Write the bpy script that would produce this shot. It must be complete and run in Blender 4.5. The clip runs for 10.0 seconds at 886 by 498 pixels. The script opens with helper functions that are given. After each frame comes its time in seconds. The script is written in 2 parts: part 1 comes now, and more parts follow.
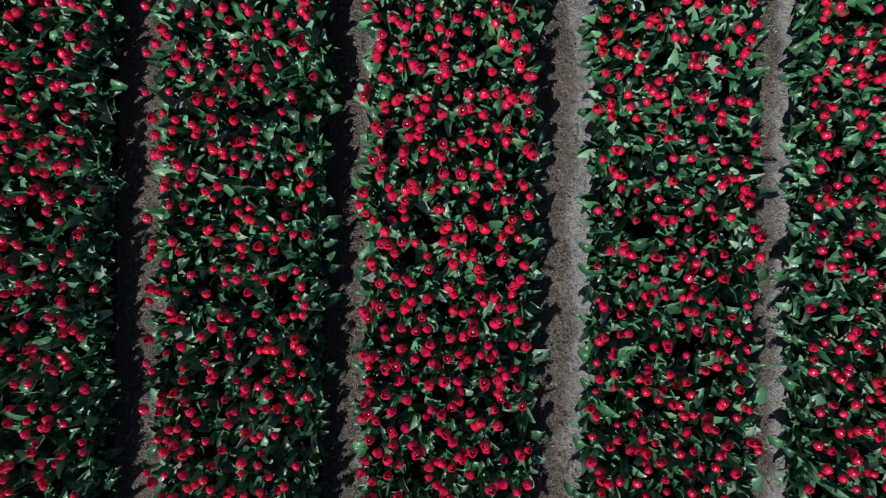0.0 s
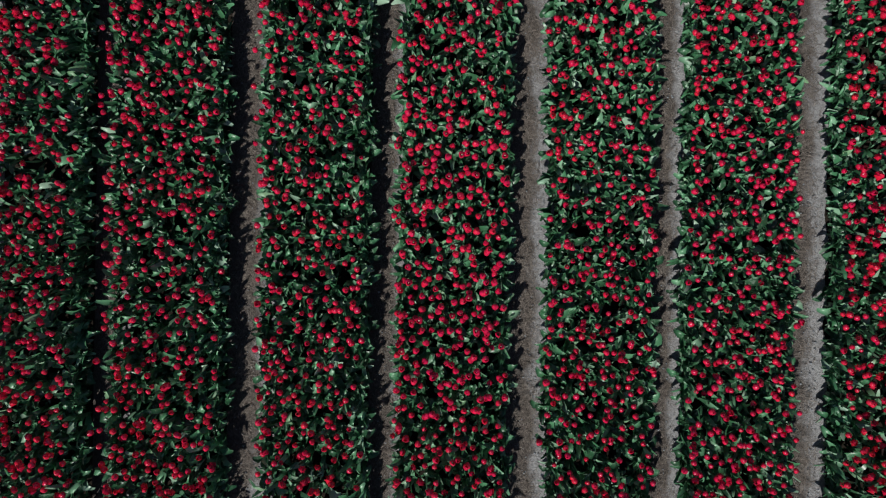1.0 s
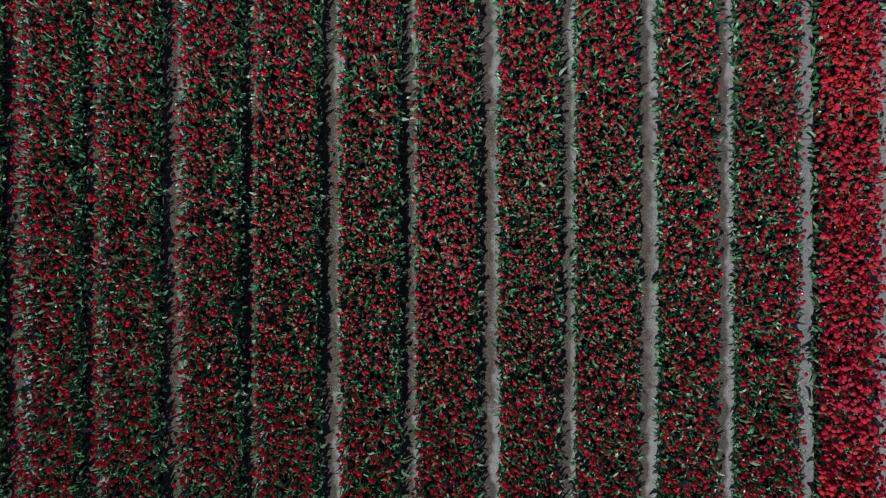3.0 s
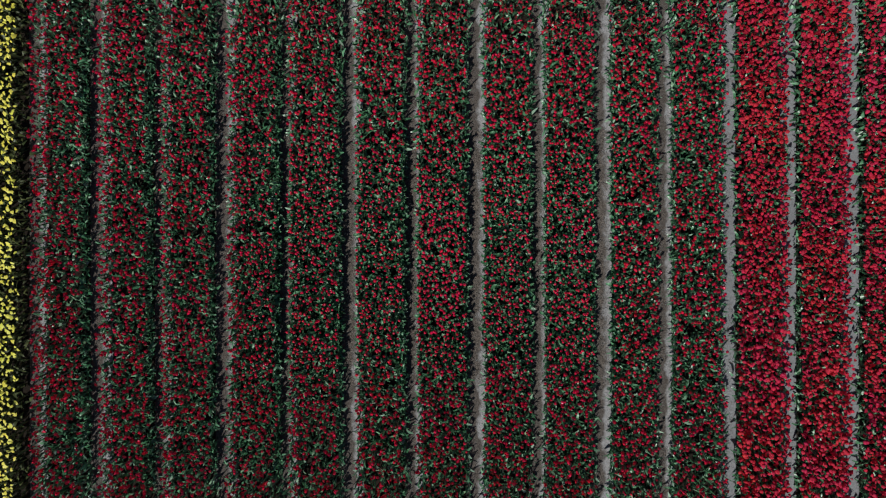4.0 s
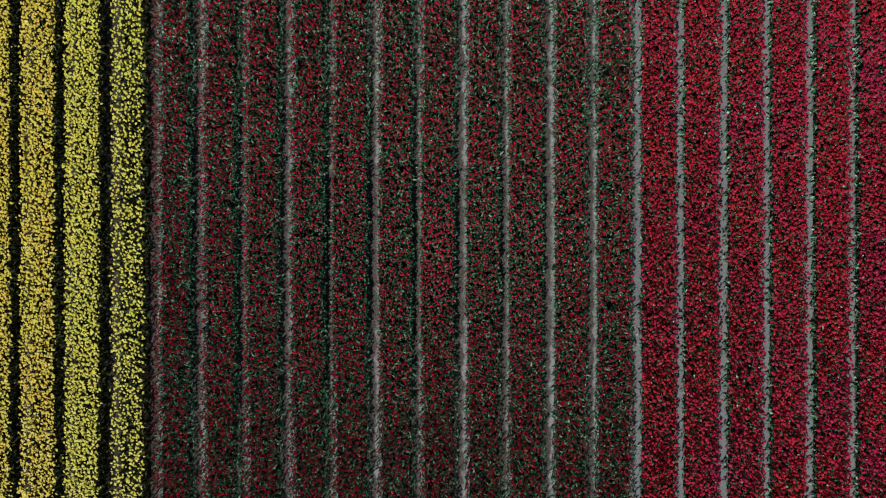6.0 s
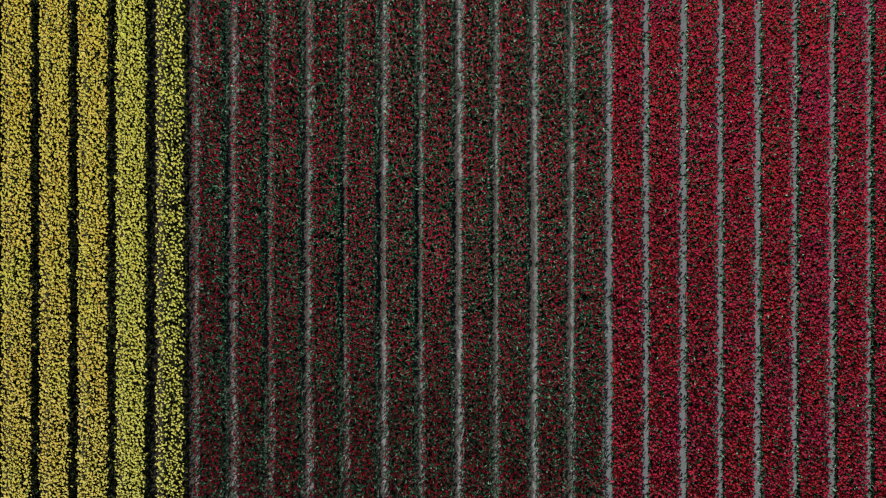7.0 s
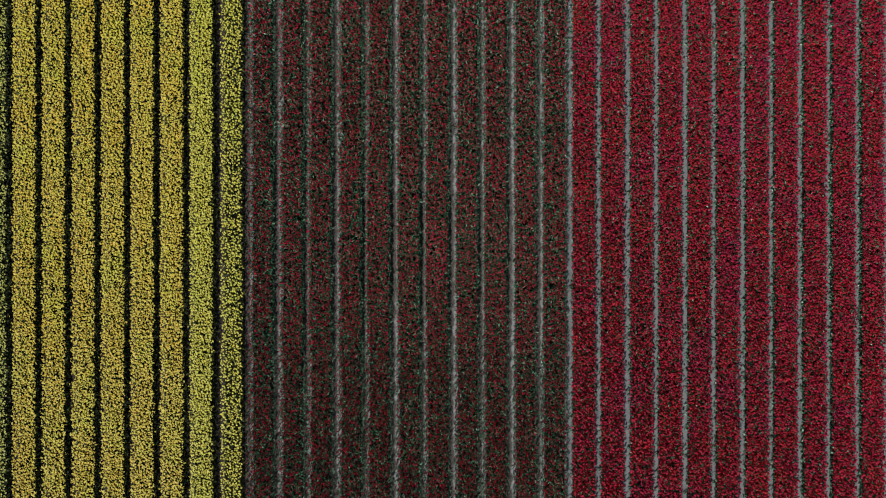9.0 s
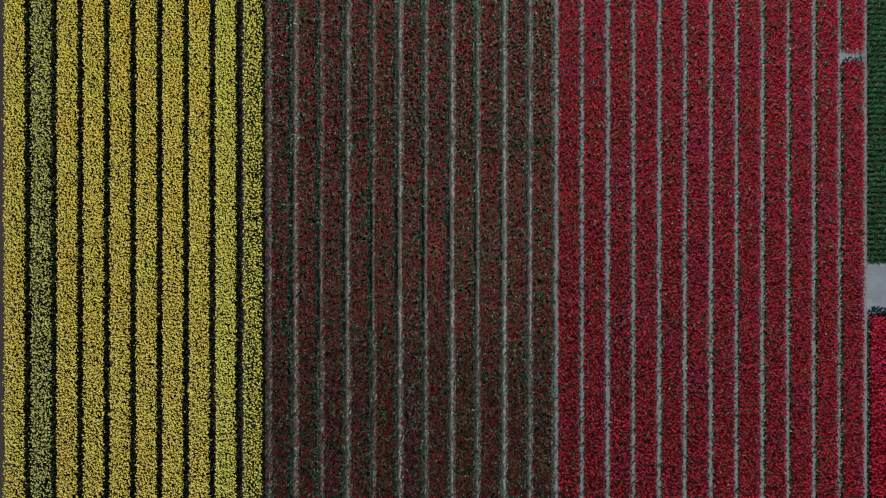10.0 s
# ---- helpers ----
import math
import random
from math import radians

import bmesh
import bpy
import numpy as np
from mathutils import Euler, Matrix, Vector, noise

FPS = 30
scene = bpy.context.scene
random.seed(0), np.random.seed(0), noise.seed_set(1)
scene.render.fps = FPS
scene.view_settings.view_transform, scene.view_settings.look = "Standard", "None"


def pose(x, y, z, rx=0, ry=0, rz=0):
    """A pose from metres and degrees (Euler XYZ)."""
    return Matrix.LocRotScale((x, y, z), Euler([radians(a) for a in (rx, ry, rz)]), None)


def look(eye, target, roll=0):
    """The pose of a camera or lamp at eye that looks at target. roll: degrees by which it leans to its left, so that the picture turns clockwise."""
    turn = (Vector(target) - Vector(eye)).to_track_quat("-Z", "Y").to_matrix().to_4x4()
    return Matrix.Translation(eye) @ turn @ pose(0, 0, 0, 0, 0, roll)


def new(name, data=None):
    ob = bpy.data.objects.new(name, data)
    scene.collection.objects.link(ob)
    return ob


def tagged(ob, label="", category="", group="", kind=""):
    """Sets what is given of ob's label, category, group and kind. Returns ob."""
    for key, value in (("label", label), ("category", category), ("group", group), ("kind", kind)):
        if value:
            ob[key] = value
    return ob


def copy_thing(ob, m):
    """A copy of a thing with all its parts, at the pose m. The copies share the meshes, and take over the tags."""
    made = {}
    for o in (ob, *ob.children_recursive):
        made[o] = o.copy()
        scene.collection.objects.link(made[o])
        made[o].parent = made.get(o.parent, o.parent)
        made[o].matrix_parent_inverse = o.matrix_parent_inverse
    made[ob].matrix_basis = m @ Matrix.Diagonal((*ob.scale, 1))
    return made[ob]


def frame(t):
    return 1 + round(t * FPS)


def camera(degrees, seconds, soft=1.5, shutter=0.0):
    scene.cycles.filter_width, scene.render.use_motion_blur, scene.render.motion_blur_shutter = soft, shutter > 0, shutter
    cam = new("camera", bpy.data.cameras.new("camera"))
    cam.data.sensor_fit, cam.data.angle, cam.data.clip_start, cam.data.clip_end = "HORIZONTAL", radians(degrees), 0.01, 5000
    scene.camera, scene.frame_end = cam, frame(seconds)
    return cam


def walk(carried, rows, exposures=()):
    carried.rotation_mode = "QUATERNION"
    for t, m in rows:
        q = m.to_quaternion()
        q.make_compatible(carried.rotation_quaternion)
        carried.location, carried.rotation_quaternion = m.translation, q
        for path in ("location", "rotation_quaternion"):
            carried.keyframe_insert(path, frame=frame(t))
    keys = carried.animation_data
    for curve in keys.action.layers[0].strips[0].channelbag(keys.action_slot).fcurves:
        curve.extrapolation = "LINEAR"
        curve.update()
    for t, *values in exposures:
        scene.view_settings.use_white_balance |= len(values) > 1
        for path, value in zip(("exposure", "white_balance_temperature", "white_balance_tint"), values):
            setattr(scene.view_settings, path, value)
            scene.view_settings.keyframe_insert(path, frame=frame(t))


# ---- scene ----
# Path of the drone: it rises straight up over the beds and looks down.
# seconds, x, y, height, turn
CLIMB = (
    (0.0, 0.585, 0.068, 4.496, 1.011),
    (0.5, 0.571, 0.050, 5.565, 0.963),
    (1.0, 0.523, 0.022, 6.667, 0.813),
    (1.5, 0.506, 0.040, 7.834, 0.599),
    (2.0, 0.519, 0.083, 9.091, 0.377),
    (2.5, 0.529, 0.127, 10.360, 0.078),
    (3.0, 0.558, 0.175, 11.702, -0.047),
    (3.5, 0.598, 0.220, 13.128, -0.096),
    (4.0, 0.643, 0.259, 14.634, -0.087),
    (4.5, 0.681, 0.281, 16.205, -0.064),
    (5.0, 0.720, 0.283, 17.796, -0.075),
    (5.5, 0.773, 0.264, 19.368, -0.044),
    (6.0, 0.806, 0.249, 21.027, -0.010),
    (6.5, 0.835, 0.239, 22.702, 0.011),
    (7.0, 0.873, 0.237, 24.385, 0.015),
    (7.5, 0.918, 0.229, 26.113, -0.019),
    (8.0, 0.924, 0.221, 27.904, -0.038),
    (8.5, 0.946, 0.217, 29.681, -0.028),
    (9.0, 0.945, 0.205, 31.490, -0.008),
    (9.5, 0.961, 0.196, 33.304, -0.020),
    (10.0, 0.983, 0.165, 35.115, 0.010),
)
cam = camera(72, 10.0, soft=1.2)
walk(cam, [(t, pose(x, y, z, 0, 0, rz)) for t, x, y, z, rz in CLIMB],
     exposures=[(0.0, -0.3), (1.0, -0.4), (3.0, -0.48), (5.5, -0.63), (7.5, -0.69), (10.0, -0.69)])

# ---- world and sun ----
SUN_WAY = Vector((-0.48, -0.95, 1.0)).normalized()      # towards the sun
world = bpy.data.worlds.new("sky")
world.use_nodes = True
scene.world = world
wn = world.node_tree.nodes
sky = wn.new("ShaderNodeTexSky")
sky.sky_type = "NISHITA"
sky.sun_disc = False
sky.air_density, sky.dust_density = 0.7, 0.4
sky.sun_elevation = math.asin(SUN_WAY.z)
sky.sun_rotation = radians(207)
wn["Background"].inputs["Strength"].default_value = 0.075
world.node_tree.links.new(sky.outputs["Color"], wn["Background"].inputs["Color"])

sun_data = bpy.data.lights.new("sun", "SUN")
sun_data.energy = 5.0
sun_data.angle = radians(0.55)
sun_data.color = (1.0, 0.97, 0.935)
sun = new("sun", sun_data)
sun.matrix_world = look(SUN_WAY * 60, (0, 0, 0))


# ---- materials ----
def material(name, rough=0.6, spec=0.5):
    m = bpy.data.materials.new(name)
    m.use_nodes = True
    b = m.node_tree.nodes["Principled BSDF"]
    b.inputs["Roughness"].default_value = rough
    b.inputs["Specular IOR Level"].default_value = spec
    return m, m.node_tree, b


def ramp(nt, source, stops):
    r = nt.nodes.new("ShaderNodeValToRGB")
    els = r.color_ramp.elements
    while len(els) < len(stops):
        els.new(0.5)
    for el, (pos, col) in zip(els, stops):
        el.position, el.color = pos, (*col, 1)
    nt.links.new(source, r.inputs["Fac"])
    return r.outputs["Color"]


def noise_out(nt, scale, detail=4.0, rough=0.6, stretch=None):
    tc = nt.nodes.new("ShaderNodeNewGeometry")
    n = nt.nodes.new("ShaderNodeTexNoise")
    n.inputs["Scale"].default_value, n.inputs["Detail"].default_value = scale, detail
    n.inputs["Roughness"].default_value = rough
    src = tc.outputs["Position"]
    if stretch:
        mp = nt.nodes.new("ShaderNodeMapping")
        mp.inputs["Scale"].default_value = stretch
        nt.links.new(src, mp.inputs["Vector"])
        src = mp.outputs["Vector"]
    nt.links.new(src, n.inputs["Vector"])
    return n.outputs["Fac"]


def mixed(nt, a, b, fac, how="MIX"):
    m = nt.nodes.new("ShaderNodeMix")
    m.data_type, m.blend_type = "RGBA", how
    for sock, val in ((m.inputs[6], a), (m.inputs[7], b)):
        if isinstance(val, tuple):
            sock.default_value = (*val, 1)
        else:
            nt.links.new(val, sock)
    if isinstance(fac, float):
        m.inputs[0].default_value = fac
    else:
        nt.links.new(fac, m.inputs[0])
    return m.outputs[2]


def math_node(nt, op, a, b):
    m = nt.nodes.new("ShaderNodeMath")
    m.operation = op
    for sock, val in zip(m.inputs, (a, b)):
        if isinstance(val, float):
            sock.default_value = val
        else:
            nt.links.new(val, sock)
    return m.outputs[0]


def chance(nt):
    """A random number for each loose piece of each object."""
    g = nt.nodes.new("ShaderNodeNewGeometry")
    o = nt.nodes.new("ShaderNodeObjectInfo")
    return math_node(nt, "FRACT", math_node(nt, "ADD", g.outputs["Random Per Island"], o.outputs["Random"]), 0.0)


def bump(nt, b, height, strength, distance):
    n = nt.nodes.new("ShaderNodeBump")
    n.inputs["Strength"].default_value, n.inputs["Distance"].default_value = strength, distance
    nt.links.new(height, n.inputs["Height"])
    nt.links.new(n.outputs["Normal"], b.inputs["Normal"])


def plant_material(name, stops, rough, spec, patch=None, patch_scale=0.6, glow=0.0, other=None, streak=0.5, glint=None, glint_scale=90.0, glint_most=0.38):
    """Petals and leaves: a colour for each piece, mottled, with patches over the field and painted glints."""
    m, nt, b = material(name, rough, spec)
    col = ramp(nt, chance(nt), stops)
    col = mixed(nt, col, (0.35, 0.35, 0.35), ramp_fac(nt, noise_out(nt, 55.0, 2.0), 0.5, 0.75, 0.22), "MULTIPLY")
    if patch:
        col = mixed(nt, col, patch, ramp_fac(nt, noise_out(nt, patch_scale, 2.0), 0.45, 0.7, 0.5))
    if other:
        col = mixed(nt, col, other, ramp_fac(nt, noise_out(nt, patch_scale, 2.0, 0.6, (1.0, 1.0, 7.0)), 0.5, 0.36, streak))
    # pale spots that paint glints of light into the colour
    if glint:
        col = mixed(nt, col, glint, ramp_fac(nt, noise_out(nt, glint_scale, 3.0, 0.7), 0.56, 0.7, glint_most))
    nt.links.new(col, b.inputs["Base Color"])
    if glow:
        t = nt.nodes.new("ShaderNodeBsdfTranslucent")
        nt.links.new(col, t.inputs["Color"])
        mix = nt.nodes.new("ShaderNodeMixShader")
        mix.inputs["Fac"].default_value = glow
        out = nt.nodes["Material Output"]
        nt.links.new(b.outputs["BSDF"], mix.inputs[1])
        nt.links.new(t.outputs["BSDF"], mix.inputs[2])
        nt.links.new(mix.outputs["Shader"], out.inputs["Surface"])
    return m


def ramp_fac(nt, source, lo, hi, top):
    r = nt.nodes.new("ShaderNodeMapRange")
    r.inputs["From Min"].default_value, r.inputs["From Max"].default_value = lo, hi
    r.inputs["To Max"].default_value = top
    nt.links.new(source, r.inputs["Value"])
    return r.outputs["Result"]


# on both reds, light pink spots stand in for highlights on the petals
RED = plant_material("crimson petal", [(0.0, (0.44, 0.005, 0.034)), (0.3, (0.74, 0.01, 0.06)),
                                       (0.6, (0.62, 0.008, 0.072)), (0.85, (0.78, 0.012, 0.045)), (1.0, (0.4, 0.005, 0.042))],
                     0.28, 0.55, patch=(0.58, 0.006, 0.07), patch_scale=0.9, glow=0.03, other=(0.8, 0.035, 0.018), streak=0.2, glint=(0.88, 0.16, 0.22), glint_most=0.3)
SCARLET = plant_material("scarlet petal", [(0.0, (0.36, 0.01, 0.036)), (0.35, (0.6, 0.016, 0.048)),
                                           (0.65, (0.48, 0.012, 0.066)), (0.85, (0.62, 0.028, 0.034)), (1.0, (0.32, 0.011, 0.042))],
                         0.65, 0.2, patch=(0.5, 0.02, 0.12), patch_scale=0.55, glow=0.14, other=(0.62, 0.035, 0.034), streak=0.35, glint=(0.7, 0.2, 0.22), glint_scale=60.0)
YELLOW = plant_material("yellow petal", [(0.0, (0.89, 0.68, 0.09)), (0.4, (0.91, 0.79, 0.14)),
                                         (0.7, (0.9, 0.64, 0.07)), (0.9, (0.74, 0.71, 0.1)), (1.0, (0.89, 0.54, 0.06))],
                        0.5, 0.35, patch=(0.84, 0.57, 0.045), patch_scale=0.5, glow=0.2, other=(0.78, 0.8, 0.09))
LEMON = plant_material("lemon yellow petal", [(0.0, (0.85, 0.75, 0.1)), (0.4, (0.88, 0.84, 0.15)), (0.7, (0.82, 0.7, 0.08)), (1.0, (0.68, 0.72, 0.1))],
                       0.5, 0.35, patch=(0.72, 0.76, 0.09), patch_scale=0.5, glow=0.2)
LIME = plant_material("greenish yellow petal", [(0.0, (0.5, 0.5, 0.1)), (0.5, (0.7, 0.68, 0.15)), (1.0, (0.36, 0.43, 0.1))],
                      0.5, 0.35, glow=0.12)
# the palest tones and spots paint sunlit gloss into the leaf colour
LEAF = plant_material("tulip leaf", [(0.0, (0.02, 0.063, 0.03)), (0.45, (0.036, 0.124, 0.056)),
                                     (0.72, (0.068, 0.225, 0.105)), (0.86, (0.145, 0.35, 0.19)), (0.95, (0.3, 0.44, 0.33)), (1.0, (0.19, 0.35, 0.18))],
                      0.36, 0.45, patch=(0.042, 0.14, 0.06), patch_scale=0.8, glow=0.025, glint=(0.42, 0.54, 0.42), glint_scale=19.0, glint_most=0.42)
OLIVE_LEAF = plant_material("olive green leaf", [(0.0, (0.035, 0.05, 0.018)), (0.5, (0.065, 0.085, 0.03)), (1.0, (0.1, 0.12, 0.045))], 0.5, 0.35, glow=0.06)
CROP_LEAF = plant_material("green crop leaf", [(0.0, (0.02, 0.095, 0.038)), (0.5, (0.036, 0.15, 0.06)), (1.0, (0.06, 0.2, 0.085))],
                           0.45, 0.4, patch=(0.06, 0.1, 0.04), patch_scale=0.9, glow=0.06)
PISTIL = plant_material("pale pistil", [(0.0, (0.6, 0.56, 0.36)), (1.0, (0.78, 0.74, 0.55))], 0.5, 0.4)
STEM = plant_material("tulip stem", [(0.0, (0.06, 0.13, 0.05)), (1.0, (0.09, 0.17, 0.06))], 0.45, 0.4)
STRAW = plant_material("dry straw", [(0.0, (0.11, 0.093, 0.08)), (0.5, (0.19, 0.163, 0.14)), (0.8, (0.34, 0.3, 0.255)), (1.0, (0.08, 0.065, 0.055))],
                       0.8, 0.2)


def soil_material(name, light, dark, damp, lumps=38.0):
    m, nt, b = material(name, 0.95, 0.15)
    big, fine = noise_out(nt, 1.4, 3.0), noise_out(nt, lumps, 6.0, 0.7)
    col = ramp(nt, fine, [(0.3, dark), (0.6, light)])
    col = mixed(nt, col, damp, ramp_fac(nt, big, 0.42, 0.72, 0.7))
    nt.links.new(col, b.inputs["Base Color"])
    bump(nt, b, fine, 0.6, 0.02)
    return m


def path_material():
    """Grey clay with a drift of brown straw along its western side."""
    m, nt, b = material("trodden clay with straw", 0.95, 0.15)
    big, fine = noise_out(nt, 2.2, 3.0), noise_out(nt, 60.0, 6.0, 0.7)
    clay = ramp(nt, fine, [(0.3, (0.27, 0.274, 0.278)), (0.62, (0.44, 0.445, 0.447))])
    straw = ramp(nt, noise_out(nt, 90.0, 3.0, 0.7, (1.0, 0.35, 1.0)), [(0.35, (0.055, 0.047, 0.041)), (0.65, (0.17, 0.15, 0.132))])
    tc = nt.nodes.new("ShaderNodeTexCoord")
    xyz = nt.nodes.new("ShaderNodeSeparateXYZ")
    nt.links.new(tc.outputs["Generated"], xyz.inputs["Vector"])
    edge = math_node(nt, "ADD", xyz.outputs["X"], math_node(nt, "MULTIPLY", big, 0.9))
    col = mixed(nt, straw, clay, ramp_fac(nt, edge, 0.96, 1.12, 1.0))
    col = mixed(nt, col, (0.14, 0.135, 0.13), ramp_fac(nt, noise_out(nt, 9.0, 4.0, 0.65), 0.5, 0.68, 0.5))
    nt.links.new(col, b.inputs["Base Color"])
    bump(nt, b, fine, 0.9, 0.03)
    return m


PATH = path_material()
# near black: the shade between the plants is put into this soil's colour
BED_SOIL = soil_material("shade-darkened bed soil", (0.028, 0.022, 0.016), (0.012, 0.01, 0.008), (0.017, 0.013, 0.01))
FIELD_SOIL = soil_material("field soil", (0.24, 0.225, 0.21), (0.12, 0.11, 0.1), (0.14, 0.13, 0.12), 18.0)
ROW_SOIL = soil_material("dark brown soil", (0.075, 0.062, 0.05), (0.03, 0.026, 0.022), (0.045, 0.038, 0.032), 30.0)
PALE_PATH = soil_material("pale trodden clay", (0.28, 0.295, 0.305), (0.17, 0.177, 0.182), (0.18, 0.193, 0.202), 22.0)
PALE_CLAY = soil_material("pale dry clay", (0.32, 0.36, 0.39), (0.19, 0.21, 0.228), (0.2, 0.228, 0.255), 14.0)


# ---- mesh helpers ----
rng = np.random.default_rng(7)


def part(name, data, mat, parent=None, label="", kind=""):
    """One mesh object from mesh data, a bmesh or (verts, triangles), under a thing or part."""
    if isinstance(data, tuple):
        data = mesh_of(name, *data)
    if mat and not data.materials:
        data.materials.append(mat)
    ob = new(name, data)
    ob.parent = parent
    return tagged(ob, label, kind=kind)


def mesh_of(name, verts, tris, smooth=True):
    me = bpy.data.meshes.new(name)
    n = len(tris)
    me.vertices.add(len(verts))
    me.vertices.foreach_set("co", np.asarray(verts, np.float32).ravel())
    me.loops.add(3 * n)
    me.loops.foreach_set("vertex_index", np.asarray(tris, np.int32).ravel())
    me.polygons.add(n)
    me.polygons.foreach_set("loop_start", np.arange(0, 3 * n, 3, dtype=np.int32))
    me.polygons.foreach_set("use_smooth", np.full(n, smooth))
    me.update(calc_edges=True)
    return me


def strip_faces(rows, cols):
    f = []
    for i in range(rows - 1):
        for j in range(cols - 1):
            a = i * cols + j
            f += [(a, a + 1, a + cols + 1), (a, a + cols + 1, a + cols)]
    return f


def joined(pieces):
    vs, fs, base = [], [], 0
    for v, f in pieces:
        vs.append(np.asarray(v, float))
        fs.append(np.asarray(f, int) + base)
        base += len(v)
    return np.concatenate(vs), np.concatenate(fs)


class Heap:
    """Many copies of small shapes, gathered into one mesh."""

    def __init__(self):
        self.v, self.f, self.n = [], [], 0

    def add(self, shape, turns, places):
        v, f = shape
        if not len(places):
            return
        vs = np.einsum("nij,kj->nki", turns, v) + places[:, None]
        off = self.n + np.arange(len(places))[:, None, None] * len(v)
        self.v.append(vs.reshape(-1, 3))
        self.f.append((f[None] + off).reshape(-1, 3))
        self.n += len(places) * len(v)

    def data(self):
        return np.concatenate(self.v), np.concatenate(self.f)


def turns_of(phi, lean, way, size):
    """Turn by phi about z, lean towards way, scale."""
    z, o = np.zeros_like(phi), np.ones_like(phi)
    c, s = np.cos(phi), np.sin(phi)
    a = np.stack([np.stack([c, -s, z], -1), np.stack([s, c, z], -1), np.stack([z, z, o], -1)], -2)
    kx, ky = -np.sin(way), np.cos(way)
    cl, sl = np.cos(lean), np.sin(lean)
    b = np.stack([np.stack([cl + kx * kx * (1 - cl), kx * ky * (1 - cl), ky * sl], -1),
                  np.stack([kx * ky * (1 - cl), cl + ky * ky * (1 - cl), -kx * sl], -1),
                  np.stack([-ky * sl, kx * sl, cl], -1)], -2)
    return np.einsum("nij,njk->nik", b, a) * size[:, None, None]


# ---- plant shapes ----
def petal(rows, cols, angle, radius, tall, tip, wide):
    v = []
    for i in range(rows):
        u = i / (rows - 1)
        r = radius * (0.3 + 0.7 * math.sin(math.pi * min(1.0, u / 0.55) / 2)) if u < 0.55 else radius * (1 - (1 - tip) * ((u - 0.55) / 0.45) ** 1.6)
        w = wide * math.sin(math.pi * (0.22 + 0.66 * u)) ** 0.7
        for j in range(cols):
            q = 2 * j / (cols - 1) - 1
            a = angle + q * w
            rr = r * (1 - 0.1 * q * q * u)
            v.append((rr * math.cos(a), rr * math.sin(a), tall * (u - 0.08 * q * q * u)))
    return v, strip_faces(rows, cols)


def cup(rows, cols, radius, tall, tip):
    """A tulip's bloom of six petals, three within three."""
    out = [petal(rows, cols, k * 2.0944, radius, tall, tip, 0.78) for k in range(3)]
    out += [petal(rows, cols, 1.0472 + k * 2.0944, radius * 0.86, tall * 1.05, tip * 0.75, 0.74) for k in range(3)]
    return joined(out)


def bud(sides, radius, tall, low, notch=0.78):
    """A small pointed bloom or pistil; with low, closed underneath."""
    v = [(0, 0, tall)]
    rims = (0.5, 0.68)
    for k in range(sides):
        a = 2 * math.pi * k / sides
        r = radius * (1.0 if k % 2 else notch)
        v.append((r * math.cos(a), r * math.sin(a), tall * rims[k % 2 == 0]))
    f = []
    for k in range(sides):
        a, b = 1 + k, 1 + (k + 1) % sides
        f.append((0, a, b))
    if low is None:
        return np.array(v, float), np.array(f)
    v.append((0, 0, low))
    for a, b in ((1, 3), (3, 5), (5, 1)):
        f.append((sides + 1, b, a))
    return np.array(v, float), np.array(f)


def trio(radius, tall, tip):
    """A bloom of three broad petals, for plants far below the drone."""
    return joined([petal(3, 2, k * 2.0944, radius * (1.0 - 0.06 * k), tall * (1 + 0.05 * k), tip, 1.12) for k in range(3)])


def egg(sides, radius, tall, top, pit):
    """A full bloom with bulging sides, for dense beds far below the drone."""
    v, f = [(0, 0, tall * pit)], []
    for k in range(sides):
        a = 2 * math.pi * k / sides
        r = radius * top * (1.12 if k % 2 else 0.9)
        v.append((r * math.cos(a), r * math.sin(a), tall * (1.0 if k % 2 else 0.86)))
    for k in range(sides):
        a = 2 * math.pi * (k + 0.5) / sides
        v.append((radius * math.cos(a), radius * math.sin(a), tall * 0.36))
    for k in range(sides):
        a, b = 1 + k, 1 + (k + 1) % sides
        f += [(0, a, b), (a, a + sides, b), (b, a + sides, b + sides)]
    return np.array(v, float), np.array(f)


def leaf(segments, fold, length, width, rise, droop, twist=0.0):
    """A tulip leaf: it springs up from the base, arches over and ends in a blunt tip."""
    v, x, z = [], 0.0, 0.0
    cols = 3 if fold else 2
    for i in range(segments + 1):
        u = 1 - (1 - i / segments) ** 1.45 if segments > 4 else i / segments
        ang = rise + (droop - rise) * u**2.4
        if i:
            x += length * (u - before) * math.cos(ang)
            z += length * (u - before) * math.sin(ang)
        before = u
        w = 0.5 * width * (0.42 + 0.58 * math.sin(math.pi * min(1.0, max(0.0, 0.9 * u - 0.04)))) * math.sqrt(1 - (max(0.0, u - 0.74) / 0.3) ** 2)
        w *= 1.1 if i % 2 else 0.94
        tw = twist * u
        for j in range(cols):
            q = 2 * j / (cols - 1) - 1
            up = fold * w * q * q
            sway, ripple = 0.32 * width * u * math.sin(4.5 * u + 5 * twist), 0.6 * w * abs(q) * math.sin(9 * u + 2.5 * q + 4 * twist)
            v.append((x - up * math.sin(ang), sway + q * w * math.cos(tw), z + ripple + up * math.cos(ang) + q * w * math.sin(tw)))
    return np.array(v, float), np.array(strip_faces(segments + 1, cols))


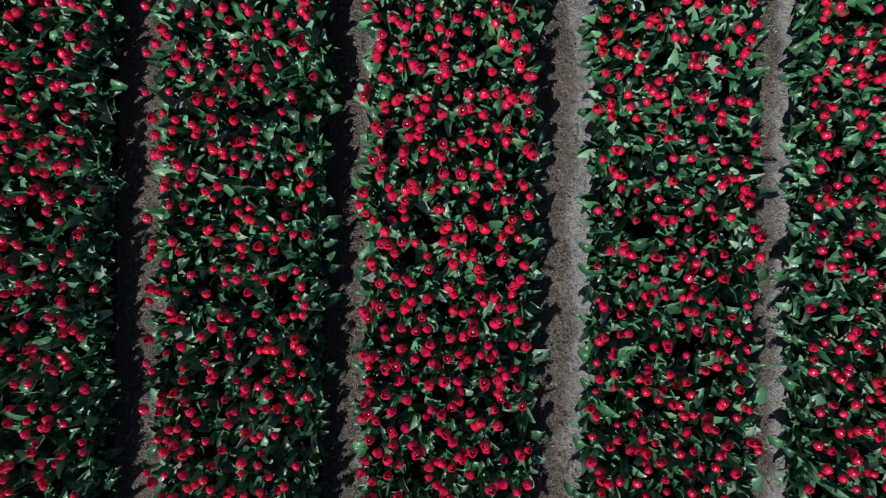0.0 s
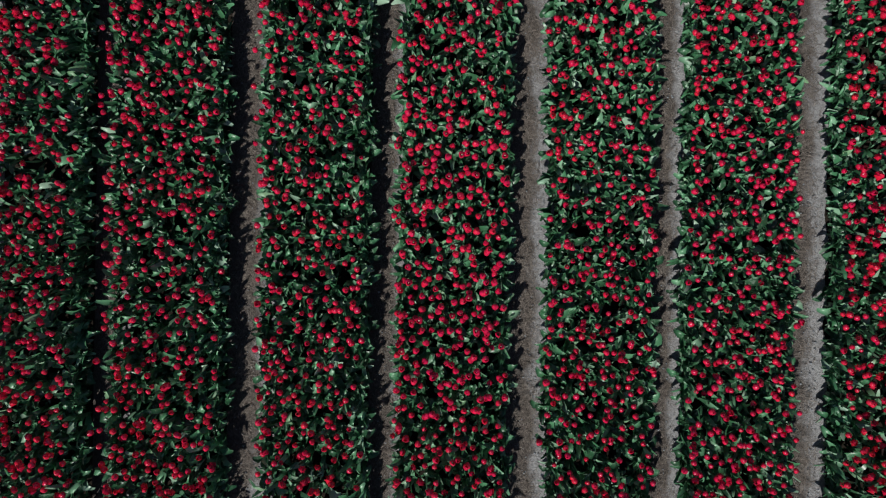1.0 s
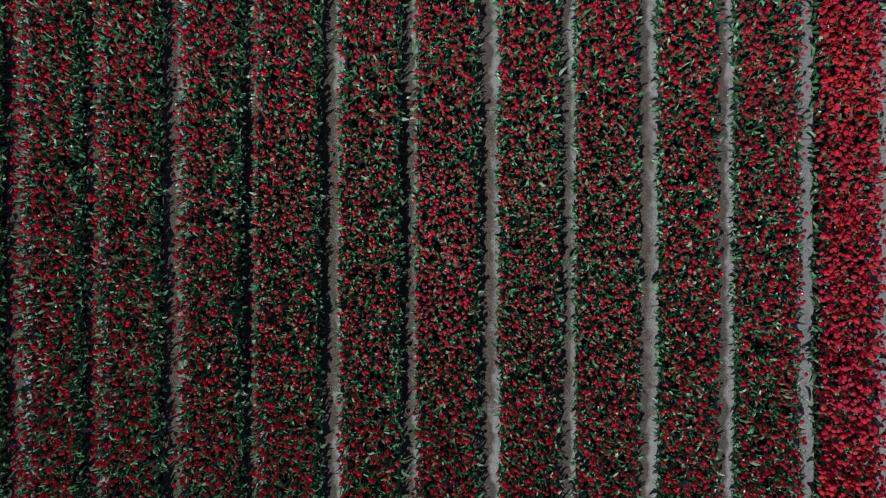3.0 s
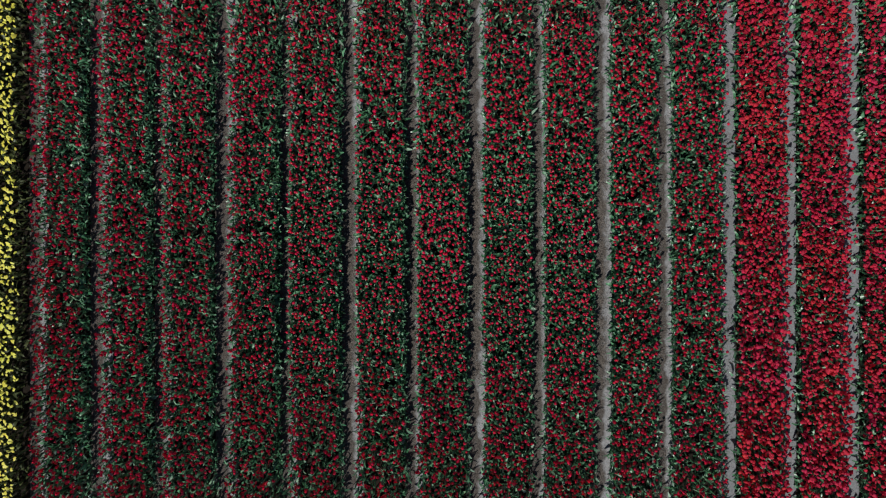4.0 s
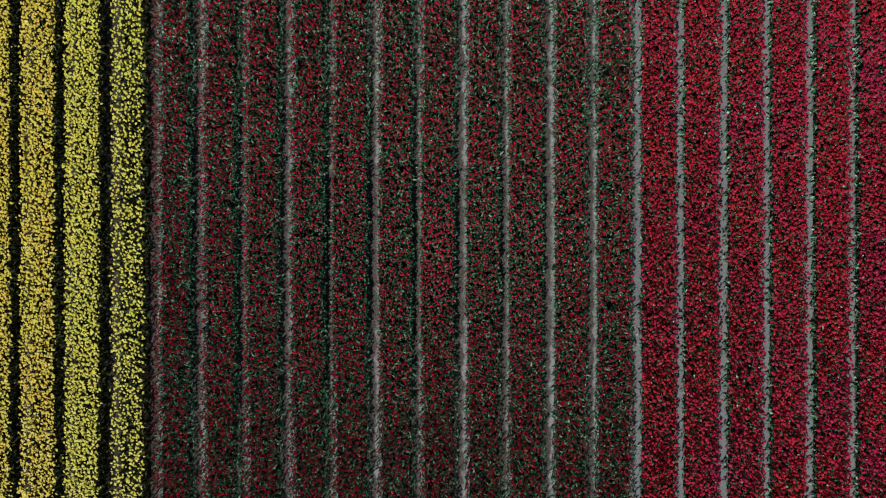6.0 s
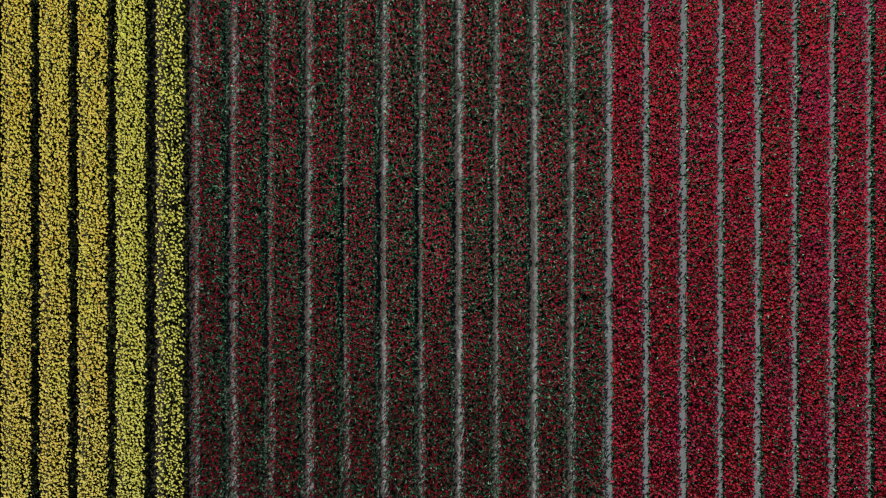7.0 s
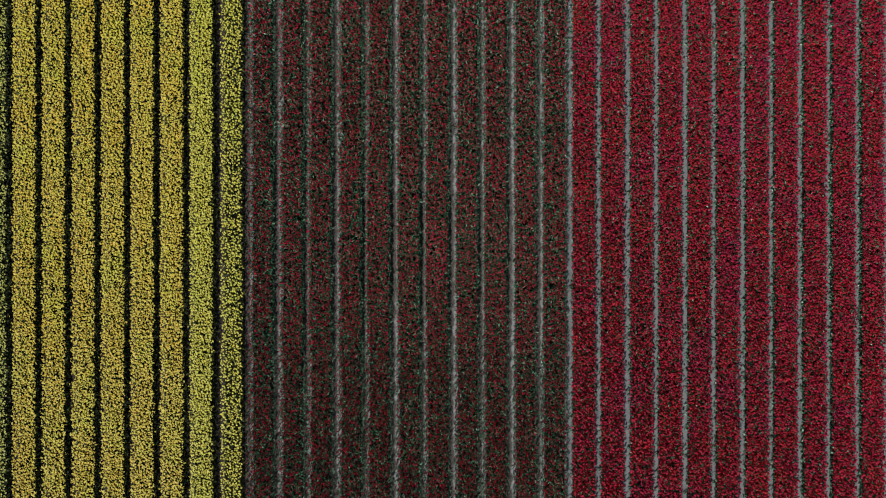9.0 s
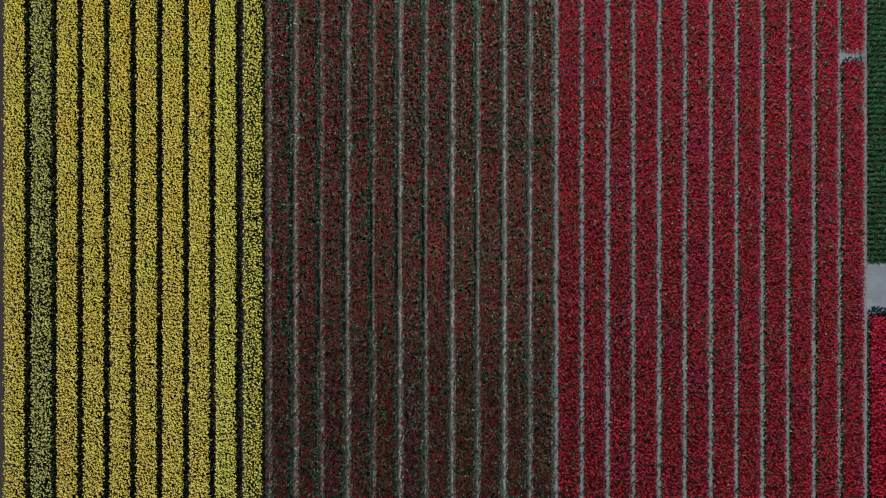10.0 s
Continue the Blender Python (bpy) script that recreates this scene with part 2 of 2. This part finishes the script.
def stalk(tall, bend, sides=5):
    v, f, rows = [], [], 4
    for i in range(rows):
        u = i / (rows - 1)
        for k in range(sides):
            a = 2 * math.pi * k / sides
            r = 0.0045 - 0.001 * u
            v.append((bend * u * u + r * math.cos(a), r * math.sin(a), tall * u))
    for i in range(rows - 1):
        for k in range(sides):
            a, b = i * sides + k, i * sides + (k + 1) % sides
            f += [(a, b, b + sides), (a, b + sides, a + sides)]
    return np.array(v, float), np.array(f)


BLOOMS_NEAR = [cup(4, 3, 0.035, 0.061, t) for t in (0.08, 0.2, 0.5)]
BLOOMS_MID = [cup(3, 2, 0.049, 0.066, t) for t in (0.05, 0.15, 0.4)]
BLOOMS_FAR = [trio(0.06, 0.07, t) for t in (0.04, 0.12, 0.35)]
BLOOMS_FULL = [egg(4, 0.036, 0.07, 0.72, 0.4), trio(0.052, 0.075, 0.1), egg(4, 0.038, 0.066, 0.85, 0.3), trio(0.056, 0.068, 0.4)]
STARS_FAR = [bud(6, 0.047, 0.034, None, 0.62), bud(5, 0.047, 0.026, None, 0.7)]
LEAF_KINDS = [(0.235, 0.054, 1.5, 0.5), (0.22, 0.062, 1.5, -0.4), (0.26, 0.048, 1.53, 0.9), (0.205, 0.064, 1.46, -0.9)]
LEAVES_NEAR = [leaf(5, 0.75, *k, twist=t) for k, t in zip(LEAF_KINDS, (0.5, -0.9, 1.1, -0.4))]
UPRIGHT_KINDS = [(0.3, 0.043, 1.5, 0.95), (0.28, 0.047, 1.48, 0.5), (0.32, 0.039, 1.53, 1.15), (0.26, 0.05, 1.45, 0.1)]
LEAVES_MID = [leaf(3, 0.0, k[0], 0.88 * k[1], *k[2:], twist=t) for k, t in zip(LEAF_KINDS[:2] + UPRIGHT_KINDS[2:], (0.5, -0.9, 1.1, -0.4))]
LEAVES_FAR = [leaf(2, 0.0, k[0], 0.9 * k[1], *k[2:], twist=t) for k, t in zip(UPRIGHT_KINDS[::2] + LEAF_KINDS[1::2], (0.5, 1.1, -0.9, -0.4))]

SOUTH, NORTH = -14.7, 15.2          # ends of the beds
OWN = (0.02, 1.36, -1.65, 1.65)       # the stretch whose tulips stand singly


def tiers(x, y):
    blur = rng.normal(0, 0.3, len(x))
    near = (abs(x - 0.6) + blur < 4.4) & (abs(y - 0.1) + blur < 2.6)
    mid = (abs(x - 0.6) + blur < 8.8) & (abs(y - 0.1) + blur < 5.1) & ~near
    return near, mid, ~near & ~mid


def spots(x0, x1, y0, y1, per_m2):
    """Jittered places of plants, with a ragged edge."""
    step = 1 / math.sqrt(per_m2)
    nx, ny = max(1, round((x1 - x0) / step)), max(1, round((y1 - y0) / step))
    gx, gy = np.meshgrid((np.arange(nx) + 0.5) / nx, (np.arange(ny) + 0.5) / ny)
    x = x0 + (x1 - x0) * gx.ravel() + rng.normal(0, 0.36 * step, gx.size)
    y = y0 + (y1 - y0) * gy.ravel() + rng.normal(0, 0.42 * step, gx.size)
    pull = rng.random(gx.size) < 0.3                # some bulbs come up beside their neighbour
    x[1:] += np.where(pull[1:], 0.45 * (x[:-1] - x[1:]), 0) * (abs(x[:-1] - x[1:]) < 3 * step)
    return x.clip(x0 - 0.05, x1 + 0.05), y


def patchy(x, y, scale, seed):
    return np.array([noise.noise(Vector((a * scale, b * scale, seed))) for a, b in zip(x, y)])


# the plants lean towards the light
LEAN = Matrix.Rotation(0.2, 3, Vector((-SUN_WAY.y, SUN_WAY.x, 0)))
SUNWARD = np.array(LEAN)


def out_of(x, y, gaps):
    keep = np.ones(len(x), bool)
    for a, b, c, d in gaps:
        keep &= ~((x > a) & (x < b) & (y > c) & (y < d))
    return keep


def grown(blooms, leaves, x, y, base, height, spread, bloom_share, leaf_count, shapes, leaf_size=1.0, seed=0.0, bloom_size=1.0):
    """Plants at x, y: leaves for all of them, a bloom for most."""
    tall = height * rng.normal(1, 0.11, len(x)).clip(0.7, 1.25) * (1 + 0.08 * patchy(x, y, 1.1, seed + 5))
    share = bloom_share + spread * patchy(x, y, 1.6, seed) + 0.6 * spread * patchy(x, y, 5.0, seed + 9)
    open_ = rng.random(len(x)) < share
    for tier, bl, lf in zip(tiers(x, y), shapes, (LEAVES_NEAR, LEAVES_MID, LEAVES_FAR)):
        i = np.flatnonzero(tier & open_)
        kind = rng.integers(0, len(bl), len(i))
        way, lean = rng.uniform(0, 2 * math.pi, len(i)), abs(rng.normal(0.0, 0.3, len(i)))
        phi, size = rng.uniform(0, 2 * math.pi, len(i)), bloom_size * rng.normal(1, 0.11, len(i)).clip(0.7, 1.3)
        for k, shape in enumerate(bl):
            m = kind == k
            j = i[m]
            off = np.stack([0.1 * lean[m] * np.cos(way[m]), 0.1 * lean[m] * np.sin(way[m]), tall[j] - 0.03], -1) @ SUNWARD.T
            off += np.stack([x[j], y[j], np.full(len(j), base)], -1)
            turn = SUNWARD @ turns_of(phi[m], lean[m], way[m], size[m])
            if len(shape[0]) < 20:                                  # far off: blooms open and squashed unevenly
                turn = turn * rng.uniform(0.65, 1.4, (len(j), 1, 3))
            blooms.add(shape, turn, off)
        i = np.flatnonzero(tier)
        first = rng.uniform(0, 2 * math.pi, len(i))
        for c in range(leaf_count + (1 if lf is LEAVES_NEAR else 0 if leaf_count < 4 else -1 if lf is LEAVES_MID else -2)):
            kind = rng.integers(0, len(lf), len(i))
            phi = first + c * 2.3 + rng.normal(0, 0.35, len(i))
            lean, size = rng.normal(0, 0.16, len(i)), leaf_size * rng.normal(1, 0.16, len(i)).clip(0.55, 1.5)
            for k, shape in enumerate(lf):
                m = kind == k
                j = i[m]
                off = np.stack([x[j], y[j], np.full(len(j), base + 0.01 + 0.05 * c / 2)], -1)
                leaves.add(shape, SUNWARD @ turns_of(phi[m], lean[m], phi[m], size[m]), off)


def ridge(name, x0, x1, y0, y1, top, mat, parent, kind=""):
    """A low uneven bank of soil with rounded shoulders."""
    nx, ny = 7, max(8, int((y1 - y0) / 0.2))
    v = []
    for b in range(ny):
        for a in range(nx):
            u, w = a / (nx - 1), b / (ny - 1)
            x, y = x0 + (x1 - x0) * u, y0 + (y1 - y0) * w
            edge = min(1.0, 6 * min(u, 1 - u)) * min(1.0, 6 * min(w, 1 - w) * ny / 20)
            x += 0.09 * noise.noise(Vector((u * 2, y * 4.3, 8 + x0))) * abs(2 * u - 1)
            v.append((x, y, -0.03 + (top + 0.03) * edge**0.5 + 0.012 * noise.noise(Vector((x * 7, y * 7, 3))) * edge))
    return part(name, (np.array(v), np.array(strip_faces(ny, nx))), mat, parent, kind=kind)


# ---- ground and paths ----
g = 2500.0
ground = part("ground", (np.array([(-g, -g, -0.012), (g, -g, -0.012), (g, g, -0.012), (-g, g, -0.012)]), np.array([(0, 1, 2), (0, 2, 3)])), FIELD_SOIL)
tagged(ground, "flat grey-brown clay soil of the flower field", "ground", kind="structure")


def path(number, x, wide, mat=PATH, label="narrow trodden clay path littered with dry straw"):
    nx, ny = 9, 130
    v = []
    for b in range(ny):
        y = SOUTH - 0.4 + (NORTH - SOUTH + 0.8) * b / (ny - 1)
        for a in range(nx):
            px = x + wide * (a / (nx - 1) - 0.5)
            v.append((px, y, 0.004 + 0.008 * abs(2 * a / (nx - 1) - 1) + 0.008 * noise.noise(Vector((px * 9, y * 4, 1.5)))))
    ob = part("path_%d" % number, (np.array(v), np.array(strip_faces(ny, nx))), mat)
    return tagged(ob, label, "path", "paths between the beds", "structure")


def litter(number, x, wide, y0, y1, per_m):
    """Dry straw lying along the western side of a path, with small clods."""
    n = int((y1 - y0) * per_m)
    straws, h = [], Heap()
    for ln, bow in ((0.06, 0.005), (0.034, -0.003), (0.09, 0.009)):
        v = [(-ln / 2, -bow, 0.001), (0, bow - 0.0017, 0.004), (0, bow + 0.0017, 0.005), (ln / 2, -bow, 0.001)]
        straws.append((np.array(v), np.array([(0, 1, 2), (1, 3, 2)])))
    px = x - 0.05 * wide + rng.normal(0, 0.23, n) * wide
    py = rng.uniform(y0, y1, n)
    thick = patchy(px, py, 2.0, number * 4.0) > rng.normal(-0.05, 0.25, n)
    px, py = px[thick], py[thick]
    kind = rng.integers(0, 3, len(px))
    for k, shape in enumerate(straws):
        m = kind == k
        c = m.sum()
        h.add(shape, turns_of(rng.uniform(0, 6.283, c), rng.normal(0, 0.12, c), rng.uniform(0, 6.283, c), rng.uniform(0.6, 1.3, c)),
              np.stack([px[m], py[m], 0.014 + rng.uniform(0, 0.014, c)], -1))
    ob = part("straw", h.data(), STRAW, kind="stuff")
    return tagged(ob, "loose dry brown straw lying on the path", "straw", "straw on the paths")


def crumbs(number, x, wide, y0, y1, per_m):
    """Small clods of dried clay on a path."""
    n, h = int((y1 - y0) * per_m), Heap()
    v = np.array([(1, 0, 0.1), (0.2, 0.9, 0), (-0.9, 0.3, 0.1), (-0.3, -0.8, 0), (0.1, 0, 0.75), (0, 0, -0.4)], float)
    f = np.array([(0, 1, 4), (1, 2, 4), (2, 3, 4), (3, 0, 4), (1, 0, 5), (2, 1, 5), (3, 2, 5), (0, 3, 5)])
    way = rng.uniform(0, 6.283, n)
    turn = turns_of(way, rng.normal(0, 0.3, n), way, 0.005 + 0.011 * rng.random(n) ** 3) * rng.uniform(0.7, 1.3, (n, 1, 3))
    h.add((v, f), turn, np.stack([x + wide * rng.uniform(-0.45, 0.5, n), rng.uniform(y0, y1, n), np.full(n, 0.013)], -1))
    ob = part("clay_crumb", h.data(), PALE_CLAY, kind="stuff")
    return tagged(ob, "small dry grey clay crumbs on the path", "soil", "crumbs on the paths")


# ---- beds ----
def bed_of(name, label, group, x0, x1, y0, y1, per_m2, height, share, spread, leaf_count, petals, leafs, shapes,
           leaf_size=1.0, gaps=(), seed=0.0, bloom_size=1.0, thin=-0.42, rim=0.0, rows=0.0):
    bed = tagged(new(name), label, "flower bed", group)
    bed.location = ((x0 + x1) / 2, (y0 + y1) / 2, 0)
    back = Matrix.Translation(-bed.location)
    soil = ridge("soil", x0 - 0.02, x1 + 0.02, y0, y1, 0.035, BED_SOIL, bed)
    blooms, leaves = Heap(), Heap()
    x, y = spots(x0 + 0.03, x1 - 0.04, y0 + 0.05, y1 - 0.05, per_m2)
    if rows:                                                        # drilled in rows from west to east
        y = rows * np.round(y / rows) + rng.normal(0, 0.045, len(y))
    keep = out_of(x, y, gaps) & (patchy(x, y, 6.0, seed + 20) > thin)
    own = ~out_of(x, y, [OWN]) & keep
    singles = np.stack([x[own], y[own]], -1)
    x, y = x[keep & ~own], y[keep & ~own]
    grown(blooms, leaves, x, y, 0.03, height, spread, share, leaf_count, shapes, leaf_size, seed, bloom_size)
    if rim:                                                         # leafy plants close together along both edges
        n = int((y1 - y0) / rim)
        for edge, inward in ((x0, 1), (x1, -1)):
            ex = edge + inward * (0.045 + abs(rng.normal(0, 0.03, n)))
            ey = y0 + (y1 - y0) * (np.arange(n) + rng.uniform(0, 1, n)) / n
            ex -= inward * 0.085 * np.clip((abs(ey) - 3.0) / 3.0, 0, 1)
            grown(blooms, leaves, ex, ey, 0.03, height, 0.0, 0.1, leaf_count, shapes, leaf_size * 0.95, seed)
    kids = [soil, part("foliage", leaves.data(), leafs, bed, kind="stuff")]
    if blooms.v:
        kids.append(part("blossom", blooms.data(), petals, bed, kind="stuff"))
    for k in kids:
        k.matrix_parent_inverse = back
    return singles


CUPS = (BLOOMS_NEAR, BLOOMS_MID, BLOOMS_FAR)
BUDS = (BLOOMS_FULL, BLOOMS_FULL, BLOOMS_FULL)
OPEN = (STARS_FAR, STARS_FAR, STARS_FAR)
singles = []
WEST = {0: -0.22, 1: -0.26, 2: -0.24, 3: -0.26, 4: -0.26, 5: -0.2}     # where a bed ends before its eastern path
SHARE = {-6: 0.84, -5: 0.94, 4: 0.9, 0: 0.93}                     # how many of a bed's plants are in bloom
# sparse red tulips; every second path is wider
for j in range(-6, 5):
    x0 = 1.5 * j + (0.12 if j % 2 else 0.06) - (0.02 if j < -1 else 0.0)
    x1 = 1.5 * (j + 1) + WEST.get(j + 1, -0.24 if j % 2 == 0 else -0.2)
    path(j + 7, 1.5 * j - 0.04, 0.54 if j % 2 else 0.46)
    singles.append(bed_of("tulip_bed", "bed of red tulips with loose blooms above grey-green leaves", "sparse red tulip beds",
                          x0, x1, SOUTH, NORTH, 92, 0.40, SHARE.get(j, 0.9 if j % 2 else 0.97), 0.5, 4, RED, LEAF, CUPS, seed=j * 3.1, rim=0.085))
# dense red tulips
for j in range(12):
    x0 = 7.44 + 1.478 * j + (0.11 if j % 2 == 0 else 0.09)
    x1 = 7.44 + 1.478 * (j + 1) - (0.12 if j % 2 == 0 else 0.13)
    path(j + 12, 7.44 + 1.478 * j, 0.44 if j % 2 == 0 else 0.38, PALE_PATH, label="narrow pale clay path between dense tulip beds")
    bed_of("tulip_bed", "dense bed of red tulips in full bloom", "dense red tulip beds",
           x0, x1, SOUTH, NORTH, 172, 0.38, 0.97, 0.36, 1, SCARLET, LEAF, BUDS, leaf_size=1.2, seed=j * 2.3 + 50,
           gaps=[(20, 30, 10.9, 11.42)] if j == 11 else (), bloom_size=1.15, thin=-0.5)
path(24, 7.44 + 1.478 * 12, 0.4, PALE_PATH, label="narrow pale clay path at the edge of the tulip block")
# yellow flowers
for j in range(10):
    x1 = -9.2 - 1.5 * j
    path(25 + j, x1 - 1.34, 0.5, ROW_SOIL, "narrow dark soil path between yellow beds")
    bed_of("flower_bed", "bed of greenish half-open yellow flowers" if j == 8 else "loose edge bed of open yellow flowers" if j == 0 else "dense bed of open yellow flowers",
           "yellow flower beds", x1 - (1.14 if j == 0 else 1.2), x1, SOUTH, NORTH, 126 if j == 0 else 196, 0.5, 0.58 if j == 8 else 0.82 if j == 0 else 0.96, 0.15, 1,
           LIME if j == 8 else LEMON if j < 2 else YELLOW, OLIVE_LEAF, OPEN, leaf_size=1.3, seed=j * 1.7 + 90, thin=-0.5, bloom_size=1.06)
path(35, -24.9, 1.2, ROW_SOIL, "dark soil path past the yellow beds")

for j in range(-5, 6):
    near = -2 <= j <= 3
    crumbs(j, 1.5 * j - 0.04, 0.42 if j % 2 else 0.34, -3.0 if near else -5.0, 3.1 if near else 5.2, 90 if near else 40)
    litter(j + 7, 1.5 * j - 0.04, 0.42 if j % 2 else 0.34, -3.0 if near else -5.0, 3.1 if near else 5.2, (2900 if j % 2 else 1700) if near else 400)

# neighbouring plots past the eastern path, planted across
bed_of("leafy_bed", "dark green leafy bed without blooms", "", 25.34, 27.4, -0.72, NORTH, 170, 0.3, 0.004, 0.01, 2, RED, CROP_LEAF, CUPS, leaf_size=0.85, rows=0.3, seed=140)
bed_of("tulip_bed", "dense bed of red tulips beside a clay track", "", 25.34, 27.4, SOUTH, -3.5, 165, 0.4, 1.0, 0.05, 1, SCARLET, LEAF, BUDS, leaf_size=0.8, seed=150, bloom_size=1.5, thin=-0.7)
apron = ridge("track", 25.2, 27.4, -3.7, -0.5, 0.008, PALE_CLAY, None, "structure")
crossing = ridge("crossing", 23.7, 25.1, 10.6, 11.95, 0.06, PALE_CLAY, None, "structure")
tagged(crossing, "short clay gap crossing a tulip bed", "path")
tagged(apron, "pale dry clay track between two plots", "track")

# ---- tulips that stand singly ----
def tulip(k):
    """A whole tulip: stem, three or four leaves, bloom."""
    tall, bend = 0.33 + 0.02 * (k % 4), 0.012 * (k % 3)
    t = tagged(new("tulip"), "red cup-shaped tulip with broad grey-green leaves", "tulip", "tulips of the middle bed")
    part("stem", stalk(tall, bend), STEM, t)
    head = part("bloom", bud(6, 0.0085, 0.05, -0.004), PISTIL, t, "pale pistil inside six red petals")
    head.location, head.rotation_euler = (bend, 0, tall - 0.003), (0.1 * (k % 3) - 0.1, 0.14 + 0.14 * (k % 3), k * 1.3)
    tip = (0.08, 0.16, 0.3, 0.5)[k % 4]
    outer = mesh_of("outer petal", *map(np.array, petal(5, 4, 0, 0.035, 0.061, tip, 0.78)))
    inner = mesh_of("inner petal", *map(np.array, petal(5, 4, 0, 0.03, 0.064, tip * 0.75, 0.74)))
    for c in range(6):
        part("petal", inner if c % 2 else outer, RED, head).rotation_euler = (0, 0, c * 1.0472)
    for c in range(4 + k % 2):
        kind = LEAF_KINDS[(k + c) % 4]
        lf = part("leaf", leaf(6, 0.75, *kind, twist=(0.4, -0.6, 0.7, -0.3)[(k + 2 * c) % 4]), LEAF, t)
        lf.location, lf.rotation_euler = (0, 0, 0.012 + 0.02 * c), (0, 0.12 * ((k + c) % 3 - 1), c * 2.2 + k)
    return t


kinds = [tulip(k) for k in range(8)]
used = set()
for n, (x, y) in enumerate(np.concatenate(singles)):
    k = n % 8
    size = 1 + 0.1 * math.sin(n * 12.9898)
    sway = Euler((0.08 * math.sin(n * 3.3), 0.08 * math.sin(n * 5.7), n * 2.399)).to_matrix()
    m = Matrix.LocRotScale((x, y, 0.028), (LEAN @ sway).to_quaternion(), (size, size, size))
    if k in used:
        copy_thing(kinds[k], m)
    else:
        used.add(k)
        kinds[k].matrix_basis = m
